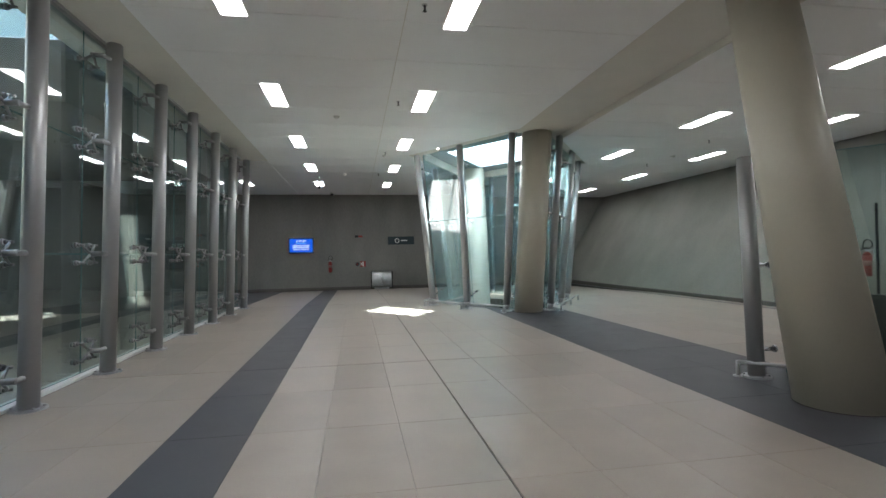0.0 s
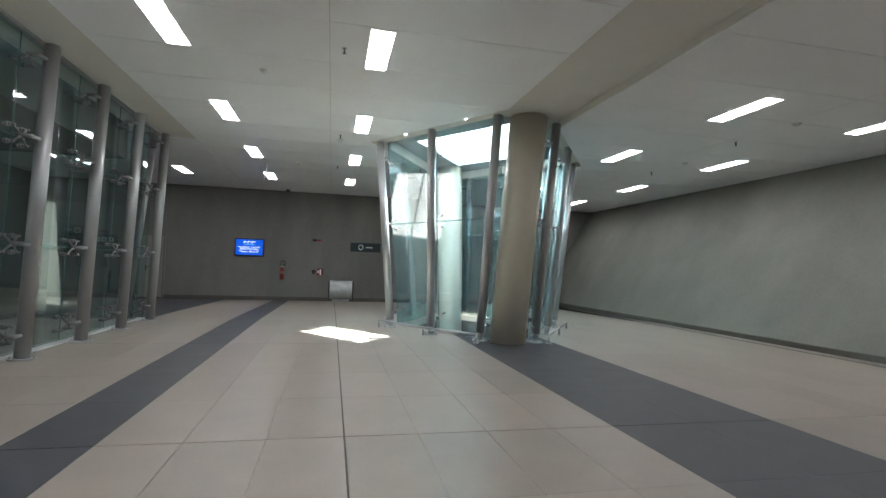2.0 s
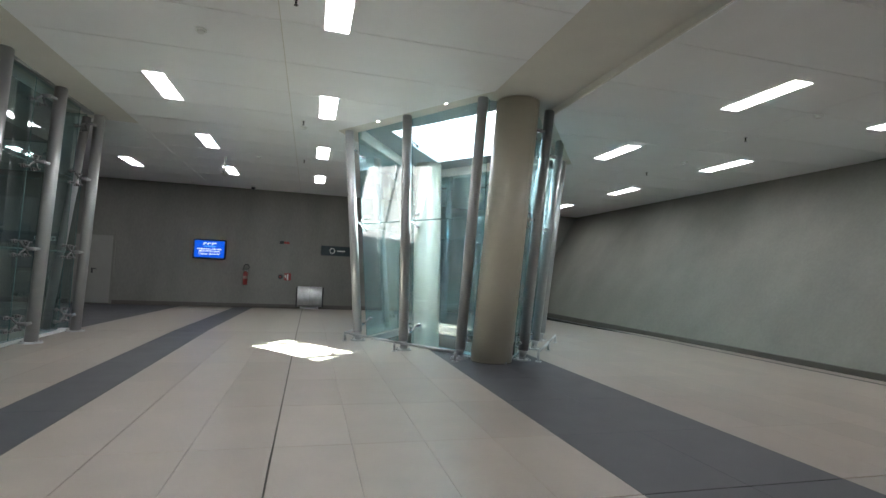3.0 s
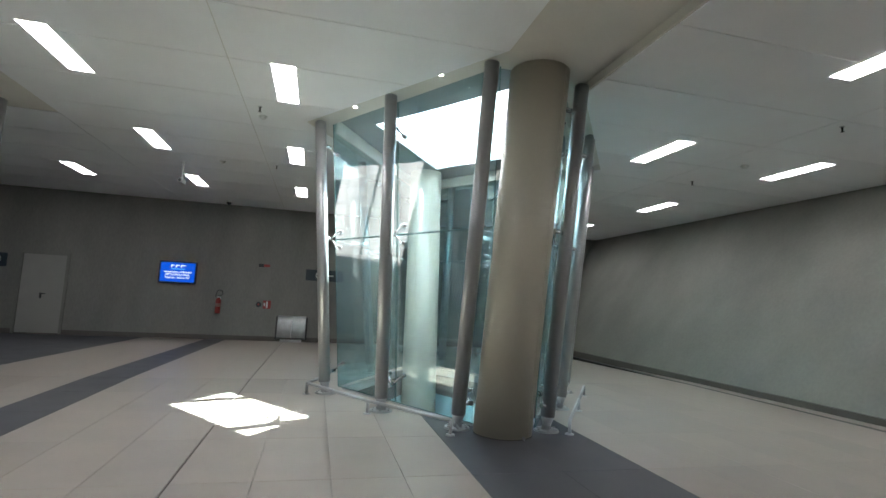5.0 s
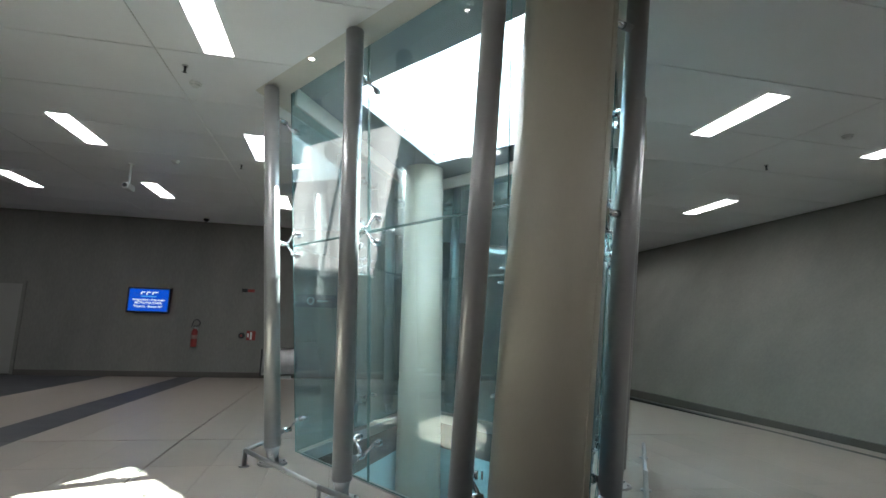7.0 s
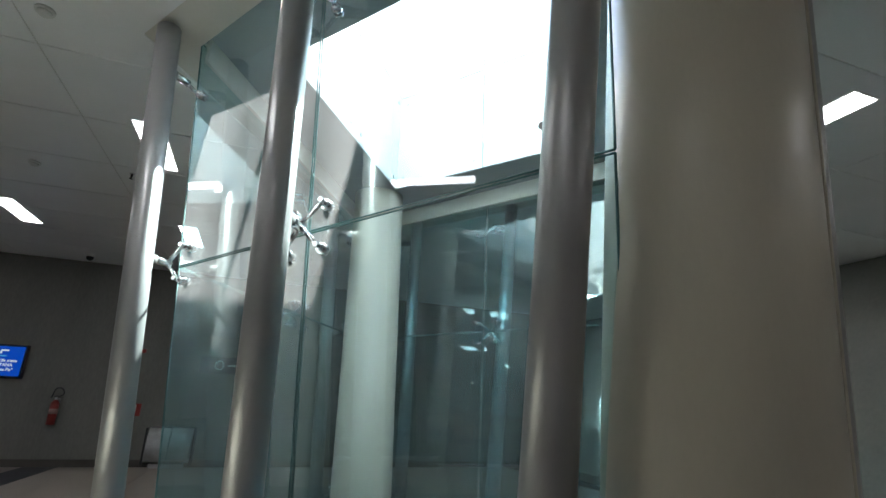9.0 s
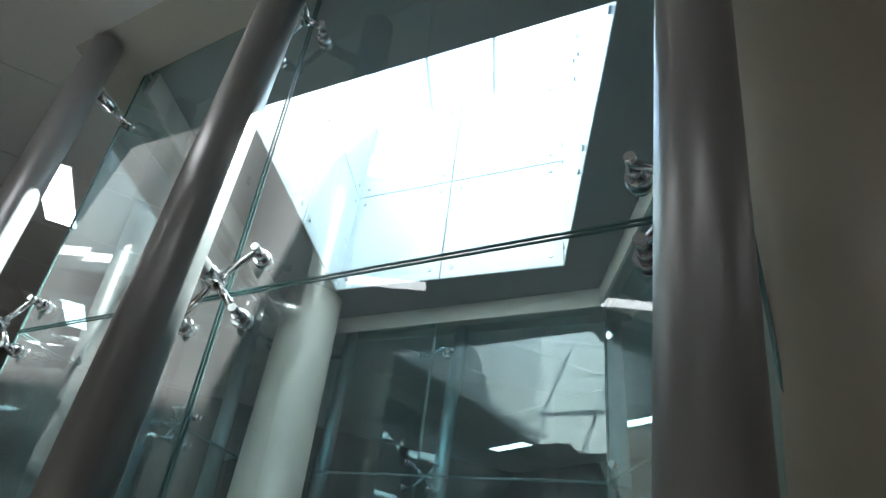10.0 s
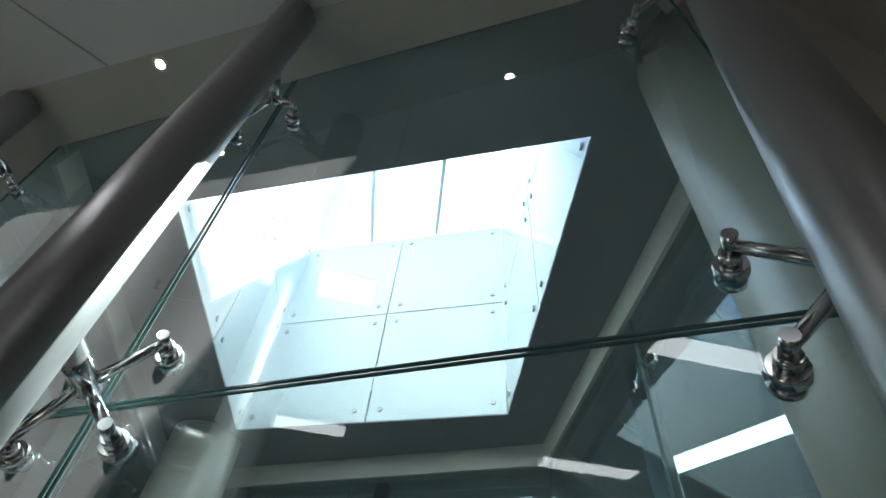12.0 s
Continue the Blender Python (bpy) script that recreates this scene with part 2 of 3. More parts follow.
for piece in outside([(CX + 0.72, 5), (8, 5), (8, BACK), (CX + 0.72, BACK)], INNER):
    for inner in [piece]:
        for i in range(4):
            inner = clip(inner, BAND[i], BAND[(i + 1) % 4], True) if inner else []
        if inner:
            add_prism(under, inner, lambda x, y: CEIL + 0.012, lambda x, y: SOFFIT - 0.003)
part("ceiling_band", under, BEIGE, ceiling)
for i, s0, s1 in ((1, 0.15, 1.0), (2, 0.0, 1.0), (3, 0.0, 1.0)):
    a, b = (Vector(GLASS_TOP[k % 4]).lerp(Vector((CX, CY)), 0.03) for k in (i, i + 1))
    p, q = a.lerp(b, s0), a.lerp(b, s1)
    part("downstand", quad_slab([(*p, 3.89), (*q, 3.89), (*q, SOFFIT - 0.004), (*p, SOFFIT - 0.004)], 0.03), BEIGE, ceiling)
panels = bmesh.new()
GAP = 0.006


def panel_field(x0, x1, y0, y1, z, dy, hole):
    y = y0
    while y < y1:
        t = min(y + dy, y1)
        for piece in outside([(x0 + GAP, y + GAP), (x1 - GAP, y + GAP), (x1 - GAP, t - GAP), (x0 + GAP, t - GAP)], hole):
            add_prism(panels, piece, lambda x, y: z, lambda x, y: z + 0.02)
        y = t


for x0, x1 in ((-3.3, -0.35), (-0.35, 2.6)):
    panel_field(x0, x1, -6.5, BACK, CEIL, 1.17, BAND)
for x0, x1 in ((CX + 0.74, 7.1), (7.1, 11)):
    panel_field(x0, x1, -6.5, BACK, RIGHT_CEIL, 1.17, BAND)
panel_field(-12, -3.3, 15.2, BACK, CEIL, 1.17, BAND)
part("ceiling_panels", panels, PANEL, ceiling)
part("ceiling_left", box((-12, 15.0, CEIL + 0.012), (-4.2, BACK + 0.3, CEIL + 0.5)), BEIGE, ceiling)

# ---- light well above the rhombic enclosure ----
WELL = SOFFIT + 2.75
well = thing("light_well", "light well lined with pale back-painted glass panels under a glass roof", "light well", (CX, CY, SOFFIT))
for i in range(4):
    a, b = Vector(OPENING[i]), Vector(OPENING[(i + 1) % 4])
    d = b - a
    nrm = Vector((d.y, -d.x)).normalized()
    o = nrm * 0.05
    part("shaft_wall", quad_slab([(*(a + o), SOFFIT + 0.35), (*(b + o), SOFFIT + 0.35), (*(b + o), WELL), (*(a + o), WELL)], 0.06), WHITE, well)
    for c in range(2):
        for r in range(2):
            p, q = a + d * (c / 2 + 0.004), a + d * ((c + 1) / 2 - 0.004)
            z0, z1 = SOFFIT + 0.01 + r * (WELL - SOFFIT) / 2, SOFFIT + (r + 1) * (WELL - SOFFIT) / 2 - 0.008
            pane = part("lining_panel", quad_slab([(*p, z0), (*q, z0), (*q, z1), (*p, z1)], 0.012), LINING, well)
            for s in (0.09, 0.91):
                for zz in (z0 + 0.12, z1 - 0.12):
                    c0 = p.lerp(q, s)
                    part("fixing", rod((*(c0 - nrm * 0.004), zz), (*(c0 - nrm * 0.022), zz), 0.025, seg=10), STEEL, pane)
roof = thing("glass_roof", "glass roof with steel glazing bars over the light well", "roof light", (CX, CY, WELL))
part("roof_pane", prism(grown(OPENING, 0.1), WELL + 0.06, WELL + 0.075), ROOF_GLASS, roof).visible_shadow = False
for k in (0.33, 0.67):
    a, b = Vector(OPENING[0]).lerp(Vector(OPENING[1]), k), Vector(OPENING[3]).lerp(Vector(OPENING[2]), k)
    part("glazing_bar", rod((*a, WELL + 0.03), (*b, WELL + 0.03), 0.025, seg=8), STEEL, roof)
part("glazing_bar", rod((*Vector(OPENING[0]).lerp(Vector(OPENING[3]), 0.5), WELL + 0.03), (*Vector(OPENING[1]).lerp(Vector(OPENING[2]), 0.5), WELL + 0.03), 0.025, seg=8), STEEL, roof)

# ---- spider fittings, posts ----


def spider(name, centre, along, out, arms, parent, arm=0.14, drop=0.115, mat=CHROME, reach=0.22):
    """A point fixing: a stub from the post, arms in the glass's plane and a disc clamp at each arm's end.
    out: unit vector from the glass to the post."""
    c, along, out = Vector(centre), Vector(along).normalized(), Vector(out).normalized()
    up = Vector((0, 0, 1))
    hub = c + out * 0.10
    head = part(name, rod(c + out * max(0.11, min(0.22, reach)), hub - out * 0.02, 0.028, seg=12), mat, parent, smooth=True)
    for s, u in arms:
        end = c + along * s * arm + up * u * drop
        tip = end + out * 0.075
        bm = add_rod(bmesh.new(), hub, tip, 0.016, 0.012, seg=8)
        part("arm", bm, mat, head, smooth=True)
        cl = add_rod(bmesh.new(), end + out * 0.012, end + out * 0.034, 0.033, 0.03, seg=14)
        add_rod(cl, end + out * 0.034, end + out * 0.06, 0.02, seg=12)
        add_rod(cl, end + out * 0.06, end + out * 0.105, 0.014, seg=10)
        add_rod(cl, end - out * 0.02, end - out * 0.006, 0.028, seg=14)
        part("clamp", cl, mat, head, smooth=True)
    return head


def glass_post(base, top, r, label, group, clevis=True):
    """A round post that leans, with a base plate, bolts, a pinned foot and a cap."""
    base, top = Vector(base), Vector(top)
    t = thing("glazing_post", label, "post", base, group=group)
    way = (top - base).normalized()
    start = base + way * (0.16 if clevis else 0.02)
    part("shaft", rod(start, top, r, seg=28), POST, t, smooth=True)
    part("cap", rod(top, top + way * 0.012, r * 0.97, r * 0.85, seg=28), POST, t, smooth=True)
    plate = part("base_plate", rod(base, base + Vector((0, 0, 0.018)), r * 1.75, r * 1.7, seg=28), STEEL, t)
    for i in range(6):
        a = i * math.pi / 3 + 0.3
        p = base + Vector((math.cos(a), math.sin(a), 0)) * r * 1.4
        part("bolt", rod(p + Vector((0, 0, 0.018)), p + Vector((0, 0, 0.034)), 0.012, seg=6), STEEL, plate)
    if clevis:
        side = Vector((way.y, -way.x, 0)).normalized() if abs(way.x) + abs(way.y) > 1e-4 else Vector((1, 0, 0))
        for s in (-0.03, 0.03):
            part("lug", quad_slab([base + side * s + v for v in (Vector((side.y, -side.x, 0)) * 0.05 + Vector((0, 0, 0.018)), Vector((side.y, -side.x, 0)) * -0.05 + Vector((0, 0, 0.018)),
                 Vector((side.y, -side.x, 0)) * -0.03 + Vector((0, 0, 0.14)), Vector((side.y, -side.x, 0)) * 0.03 + Vector((0, 0, 0.14)))], 0.014), STEEL, t)
        part("pin", rod(base + side * -0.05 + Vector((0, 0, 0.1)), base + side * 0.05 + Vector((0, 0, 0.1)), 0.016, seg=12), CHROME, t, smooth=True)
        part("foot", rod(base + way * 0.06, start + way * 0.01, r * 0.55, r * 0.95, seg=24), STEEL, t, smooth=True)
    return t


def low_rail(points, label):
    """A low steel rail on feet along a line on the floor."""
    t = thing("foot_rail", label, "rail", (*points[0][:2], 0), group="foot rails")
    H = 0.15
    for a, b in zip(points, points[1:]):
        part("rail", rod((*a, H), (*b, H), 0.02, seg=14), STEEL, t, smooth=True)
    for p in points:
        f = part("foot", rod((*p, 0.01), (*p, H + 0.012), 0.019, seg=14), STEEL, t, smooth=True)
        part("disc", rod((*p, 0), (*p, 0.012), 0.05, 0.046, seg=18), STEEL, f)
    return t


# ---- the rhombic glass enclosure ----
Z0, Z1, ZM = 0.04, CEIL + 0.06, 2.21


def on_face(i, s, z):
    """A point of glass face i at the share s of its length and the height z."""
    k = (z - Z0) / (Z1 - Z0)
    a = Vector(GLASS_LOW[i]).lerp(Vector(GLASS_TOP[i]), k)
    b = Vector(GLASS_LOW[(i + 1) % 4]).lerp(Vector(GLASS_TOP[(i + 1) % 4]), k)
    return Vector((*a.lerp(b, s), z))


enclosure = thing("glass_enclosure", "rhombic enclosure of greenish point-fixed glass under the light well", "glass enclosure", (CX, CY, 0))
SHARES = {0: (0.0, 0.39, 0.83), 1: (0.14, 0.53, 1.0), 2: (0.0, 0.46, 0.9), 3: (0.1, 0.5, 1.0)}
for i in range(4):
    for s0, s1 in zip(SHARES[i], SHARES[i][1:]):
        for z0, z1 in ((Z0, ZM), (ZM, Z1)):
            e = 0.0025
            pane = part("glass_pane", bmesh.new(), GLASS if i == 0 else CLEAN_GLASS, enclosure)
            bm = bmesh.new()
            bm.faces.new([bm.verts.new(on_face(i, s, z)) for s, z in ((s0 + e, z0 + 0.006), (s1 - e, z0 + 0.006), (s1 - e, z1 - 0.006), (s0 + e, z1 - 0.006))])
            bm.to_mesh(pane.data)
            bm.free()
            rim = bmesh.new()
            cs = [on_face(i, s, z) for s, z in ((s0 + e, z0 + 0.006), (s1 - e, z0 + 0.006), (s1 - e, z1 - 0.006), (s0 + e, z1 - 0.006))]
            for j in range(4):
                add_rod(rim, cs[j], cs[(j + 1) % 4], 0.0048, seg=6, caps=False)
            part("pane_edge", rim, EDGE, pane)

POSTS = [  # face, share of the face, base, top
    (0, 0.0, (1.05, 13.70), (0.70, 13.88)),
    (0, 0.39, (1.70, 12.57), (1.57, 12.51)),
    (0, 0.81, (2.43, 11.73), (2.48, 11.21)),
    (1, 0.14, (3.42, 11.58), (3.66, 11.40)),
    (1, 0.53, (4.15, 12.70), (4.66, 12.93)),
    (1, 1.0, (4.86, 13.92), (5.52, 14.42)),
    (2, 0.46, (4.12, 15.50), (4.58, 15.90)),
    (3, 0.5, (1.90, 15.75), (1.50, 15.95)),
    (2, 0.88, (3.50, 16.75), (3.62, 17.10)),
    (3, 0.12, (2.50, 16.75), (2.38, 17.10)),
]
for i, s, b, t in POSTS:
    base, top = Vector((*b, floor_z(*b))), Vector((*t, 3.95))
    post = glass_post(base, top, 0.08, "leaning grey metal post on a pinned foot beside the glass enclosure", "posts of the glass enclosure")
    a = Vector((*GLASS_TOP[i], 0))
    b2 = Vector((*GLASS_TOP[(i + 1) % 4], 0))
    along = (b2 - a).normalized()
    corner = s in (0.0, 1.0)
    for z, rows in ((0.28, (1,)), (ZM, (-1, 1)), (3.62, (-1,))):
        c = on_face(i, s, z)
        axis = base.lerp(top, (z - base.z) / (3.95 - base.z))
        out = axis - c
        out.z = 0
        reach = out.length
        if corner:
            arms = [(1 if s == 0.0 else -1, u) for u in rows]
        elif s in (0.81, 0.9, 0.88):
            arms = [(-1, u) for u in rows]
        elif s in (0.14, 0.12):
            arms = [(1, u) for u in rows]
        else:
            arms = [(k, u) for k in (-1, 1) for u in rows]
        head = spider("spider_fitting", c, along, out, arms, post, reach=reach)
        part("stub", rod(axis, c + out.normalized() * min(0.2, reach * 0.8), 0.03, seg=12), POST, head, smooth=True)

lower = thing("lower_well", "pale blue lined well going down below the enclosure", "light well", (CX, CY, -3.6))
PALE = material("pale_blue_lining", (0.50, 0.74, 0.78), 0.25, vary=0.05, scale=1.5, bump=0.0)
part("well_floor", prism(grown(HOLE, 0.1), -3.7, -3.6), PALE, lower)
for i in range(4):
    a, b = Vector(HOLE[i]), Vector(HOLE[(i + 1) % 4])
    d = b - a
    o = Vector((d.y, -d.x)).normalized() * 0.012
    for c in range(2):
        p, q = a + d * (c / 2 + 0.003) + o, a + d * ((c + 1) / 2 - 0.003) + o
        part("lining_panel", quad_slab([(*p, -3.6), (*q, -3.6), (*q, min(floor_z(*p), floor_z(*q)) - 0.02), (*p, min(floor_z(*p), floor_z(*q)) - 0.02)], 0.02), PALE, lower)
    part("hole_edge", quad_slab([(*(a - o * 0.5), floor_z(*a) - 0.10), (*(b - o * 0.5), floor_z(*b) - 0.10), (*(b - o * 0.5), floor_z(*b) + 0.03), (*(a - o * 0.5), floor_z(*a) + 0.03)], 0.012), STEEL, lower)

low_rail([(0.80, 13.62), (1.52, 12.42), (2.28, 11.45)], "low polished steel foot rail before the glass enclosure")
low_rail([(3.62, 11.42), (4.36, 12.55), (5.05, 13.62)], "low polished steel foot rail before the glass enclosure")
low_rail([(0.80, 13.62), (1.02, 14.15)], "short low steel foot rail at the corner of the enclosure")


def round_column(base, top, r, r2, label, z0=0.0):
    t = thing("column", label, "column", (*base, z0), group="columns")
    bm = add_rod(bmesh.new(), (*base, z0), (*top, CEIL + 0.1), r, r2, seg=64)
    for v in bm.verts:
        v.co.z = z0 if v.co.z < z0 + 1 else CEIL + 0.1
    part("shaft", bm, COLUMN, t, smooth=True)
    ring = add_rod(bmesh.new(), (*base, z0), (*base, z0 + 0.006), r * 1.015, seg=64)
    part("floor_joint", ring, GROUT, t)
    seam = Vector((base[0], base[1], 0)) + Vector((0.55, -0.835, 0)) * r
    lean = Vector((*top, 0)) - Vector((*base, 0))
    part("seam", rod((seam.x, seam.y, z0 + 0.01), (seam.x + lean.x + 0.55 * (r2 - r), seam.y + lean.y - 0.835 * (r2 - r), CEIL), 0.005, seg=6), COLUMN, t)
    return t


round_column((2.88, 11.53), (3.12, 11.38), 0.315, 0.335, "leaning round beige-painted concrete column at the tip of the glass enclosure")
round_column((2.92, 15.85), (2.93, 16.70), 0.34, 0.33, "round pale column inside the glass enclosure", -3.6)
round_column((3.08, 4.28), (3.15, 5.15), 0.355, 0.30, "thick leaning round beige-painted column on dark floor strip")

# ---- short glass screen behind the thick column ----
screen = thing("glass_screen", "short clear glass screen behind the thick column", "glass screen", (3.4, 5.1, 0))
for a, b in (((3.36, 5.12), (4.45, 3.55)), ((4.46, 3.54), (5.5, 2.0))):
    bm = bmesh.new()
    bm.faces.new([bm.verts.new(p) for p in ((*a, 0.05), (*b, 0.05), (*b, 2.25), (*a, 2.25))])
    pane = part("glass_pane", bm, GREY_GLASS, screen)
    rim = bmesh.new()
    cs = [(*a, 0.05), (*b, 0.05), (*b, 2.25), (*a, 2.25)]
    for j in range(4):
        add_rod(rim, cs[j], cs[(j + 1) % 4], 0.004, seg=5, caps=False)
    part("pane_edge", rim, EDGE, pane)
for b, t in (((3.10, 5.22), (3.16, 5.38)), ((4.20, 3.66), (4.26, 3.8))):
    p = glass_post((*b, 0), (*t, 2.28), 0.08, "short grey metal post on dark floor strip", "posts of the glass screen", clevis=False)
    for z in (0.28, 1.15, 2.15):
        k = Vector((b[0], b[1], z)).lerp(Vector((t[0], t[1], z)), z / 2.28)
        stub = part("stub", rod(k, k + Vector((0.2, -0.02, 0)), 0.022, seg=12), CHROME, p, smooth=True)
        part("clamp", rod(k + Vector((0.2, -0.02, 0)), k + Vector((0.22, -0.022, 0)), 0.036, seg=14), CHROME, stub)
low_rail([(2.95, 5.3), (3.5, 4.72), (4.4, 3.4)], "low polished steel foot rail before the short glass screen")

# ---- the long glass wall along the hall ----
glass_wall = thing("glass_wall", "long wall of clear point-fixed glass panes along the hall", "glass wall", (-4.05, 6, 0))
PY = [14.55 - 1.465 * k for k in range(13)]
GX0, GX1, GZ = -4.06, -3.98, CEIL - 0.02


def hall_pane(a, b, z0, z1, fa, fb):
    bm = bmesh.new()
    cs = [fa(a, z0), fb(b, z0), fb(b, z1), fa(a, z1)]
    bm.faces.new([bm.verts.new(c) for c in cs])
    pane = part("glass_pane", bm, GREY_GLASS, glass_wall)
    rim = bmesh.new()
    for j in range(4):
        add_rod(rim, cs[j], cs[(j + 1) % 4], 0.004, seg=5, caps=False)
    part("pane_edge", rim, EDGE, pane)


def hall(y, z):
    return Vector((GX0 + (GX1 - GX0) * z / GZ, y, z))


for y0, y1 in zip(PY[1:], PY):
    for z0, z1 in ((0.05, 1.4), (1.41, 2.7), (2.71, GZ)):
        hall_pane(y0 - 0.2 + 0.004, y1 - 0.2 - 0.004, z0, z1, hall, hall)
    
for x0, x1 in ((-5.6, GX0), (-7.2, -5.61)):
    for z0, z1 in ((0.05, 1.4), (1.41, 2.7), (2.71, GZ)):
        f = lambda x, z: Vector((x, 14.75 + 0.1 * z / GZ, z))
        hall_pane(x0, x1, z0, z1, f, f)
part("kerb", box((-4.16, -7, 0), (-3.99, 14.75, 0.035), 0.006), WHITE, glass_wall)
part("head_channel", box((-4.05, -7, CEIL - 0.03), (-3.93, 14.8, CEIL + 0.02)), STEEL, glass_wall)
for y in PY:
    p = glass_post((-3.86, y, 0), (-3.74, y, 3.9), 0.085, "tall grey metal post beside the long glass wall", "posts of the long glass wall", clevis=False)
    for z, rows in ((0.3, (-1, 1)), (1.405, (-1, 1)), (2.705, (-1, 1)), (3.7, (-1,))):
        c = hall(y - 0.2, z)
        axis = Vector((-3.86 + 0.12 * z / 3.9, y, z))
        head = spider("spider_fitting", c, (0, 1, 0), Vector((1, 0, 0)), [(k, u) for k in (-1, 1) for u in rows], p, 0.14, 0.1, DULL)
        part("stub", rod(axis, c + Vector((0.2, 0, 0)), 0.025, seg=10), POST, head, smooth=True)
glass_post((-4.35, 14.62, 0), (-4.02, 14.75, 3.9), 0.07, "thin leaning grey post at the corner of the glass wall", "posts of the long glass wall", clevis=False)

# ---- the space behind the glass wall ----
tagged(part("wall_left", box((-10.3, -7, -0.3), (-10, BACK, 9)), PLASTER), "grey plastered wall behind the glass", "wall", kind="structure")
tagged(part("upper_floor", box((-10, 7.9, 3.4), (-4.62, 15.0, 4.2)), PLASTER), "grey concrete edge of the upper floor", "floor slab", kind="structure")
tagged(part("upper_wall", box((-10, 15.0, 4.5), (-4.25, 15.3, 9)), WHITE), "white wall of the upper floor", "wall", kind="structure")
tagged(part("upper_side_wall", box((-4.55, -7, SOFFIT), (-4.25, 15, 9)), WHITE), "white wall of the upper floor", "wall", kind="structure")
# two unseen lids over the void, added to limit the daylight behind the glass
tagged(part("upper_light_block", box((-10, 12.0, 8.6), (-4.25, 15.3, 8.9)), WHITE), "unseen white ceiling added to narrow the daylight behind the glass", "ceiling", kind="structure")
tagged(part("upper_light_block_front", box((-10, -7, 8.6), (-4.25, 7.5, 8.9)), WHITE), "unseen white ceiling added to narrow the daylight behind the glass", "ceiling", kind="structure")
rail = thing("balustrade", "glass balustrade with steel rails on the upper floor's edge", "balustrade", (-4.8, 8, 4.2))
for a, b in (((-9.8, 7.98), (-4.75, 7.98)), ((-4.72, 8.0), (-4.72, 14.8))):
    va, vb = Vector(a), Vector(b)
    n = 4
    for k in range(n):
        p, q = va.lerp(vb, k / n + 0.01), va.lerp(vb, (k + 1) / n - 0.01)
        bm = bmesh.new()
        bm.faces.new([bm.verts.new(c) for c in ((*p, 4.25), (*q, 4.25), (*q, 5.1), (*p, 5.1))])
        part("glass_pane", bm, GLASS, rail)
        part("baluster", rod((*p, 4.2), (*p, 5.2), 0.025, seg=10), STEEL, rail, smooth=True)
    part("handrail", rod((*a, 5.22), (*b, 5.22), 0.03, seg=14), STEEL, rail, smooth=True)

# ---- ceiling lamps ----


def strip_lamp(x, y, z):
    t = thing("ceiling_lamp", "recessed white rectangular ceiling lamp, lit", "ceiling lamp", (x, y, z), group="recessed ceiling lamps")
    W, L = 0.135, 0.58
    part("diffuser", box((x - W, y - L, z - 0.012), (x + W, y + L, z + 0.004)), TUBE, t)
    f = bmesh.new()
    for lo, hi in (((-W - 0.012, -L - 0.012), (-W, L + 0.012)), ((W, -L - 0.012), (W + 0.012, L + 0.012)), ((-W, -L - 0.012), (W, -L)), ((-W, L), (W, L + 0.012))):
        add_box(f, (x + lo[0], y + lo[1], z - 0.008), (x + hi[0], y + hi[1], z + 0.004))
    part("frame", f, WHITE, t)
    return t


first = strip_lamp(-2.21, 9.26, CEIL)
for k, (x, y) in enumerate([(-2.21, 12.66), (-2.21, 16.1), (-2.21, 19.5), (-2.21, 5.87), (-2.21, 2.4), (-2.21, -1.0), (-2.21, -4.4),
                            (0.26, 9.34), (0.26, 12.76), (0.26, 16.16), (0.26, 19.7), (0.26, 5.9), (0.26, 2.45), (0.26, -1.0), (0.26, -4.4), (-4.73, 19.45), (-7.2, 19.45)]):
    copy_thing(first, Matrix.Translation((x, y, CEIL)))
for x, y in [(5.95, -0.6), (5.95, 2.8), (5.95, 6.2), (5.95, 9.6), (5.95, 13.0), (8.66, 2.6), (8.66, 6.0), (8.66, 9.5), (8.66, 13.05), (8.66, 16.7), (8.66, 20.35)]:
    copy_thing(first, Matrix.Translation((x, y, RIGHT_CEIL)))


def downlight(x, y, z):
    t = thing("downlight", "small round recessed downlight, lit", "downlight", (x, y, z), group="downlights round the enclosure")
    part("lens", rod((x, y, z - 0.004), (x, y, z + 0.004), 0.022, seg=20), SPOT, t)
    ring = bmesh.new()
    add_rod(ring, (x, y, z - 0.007), (x, y, z + 0.004), 0.038, 0.035, seg=24, caps=False)
    add_rod(ring, (x, y, z - 0.007), (x, y, z + 0.004), 0.024, 0.024, seg=24, caps=False)
    part("ring", ring, WHITE, t)
    return t


d0 = downlight(1.16, 13.2, CEIL + 0.009)
for x, y in [(2.05, 11.8), (4.0, 11.8), (4.9, 13.1), (1.5, 16.1), (4.6, 16.1)]:
    copy_thing(d0, Matrix.Translation((x, y, CEIL + 0.009)))

# ---- things on the end wall ----


def letters(name, text, size, m, mat, parent, bold=0.0):
    """Built-in lettering turned into a mesh part."""
    cu = bpy.data.curves.new(name, "FONT")
    cu.body, cu.size, cu.align_x, cu.extrude, cu.offset = text, size, "CENTER", 0.001, bold
    tmp = bpy.data.objects.new(name, cu)
    me = bpy.data.meshes.new_from_object(tmp)
    bpy.data.objects.remove(tmp)
    me.transform(m)
    me.materials.append(mat)
    ob = new(name, me)
    ob.parent = parent
    ob.matrix_parent_inverse = parent.matrix_basis.inverted()
    return ob


def on_wall(x, z, off=0.0):
    return pose(x, BACK - off, z, 90, 0, 0)


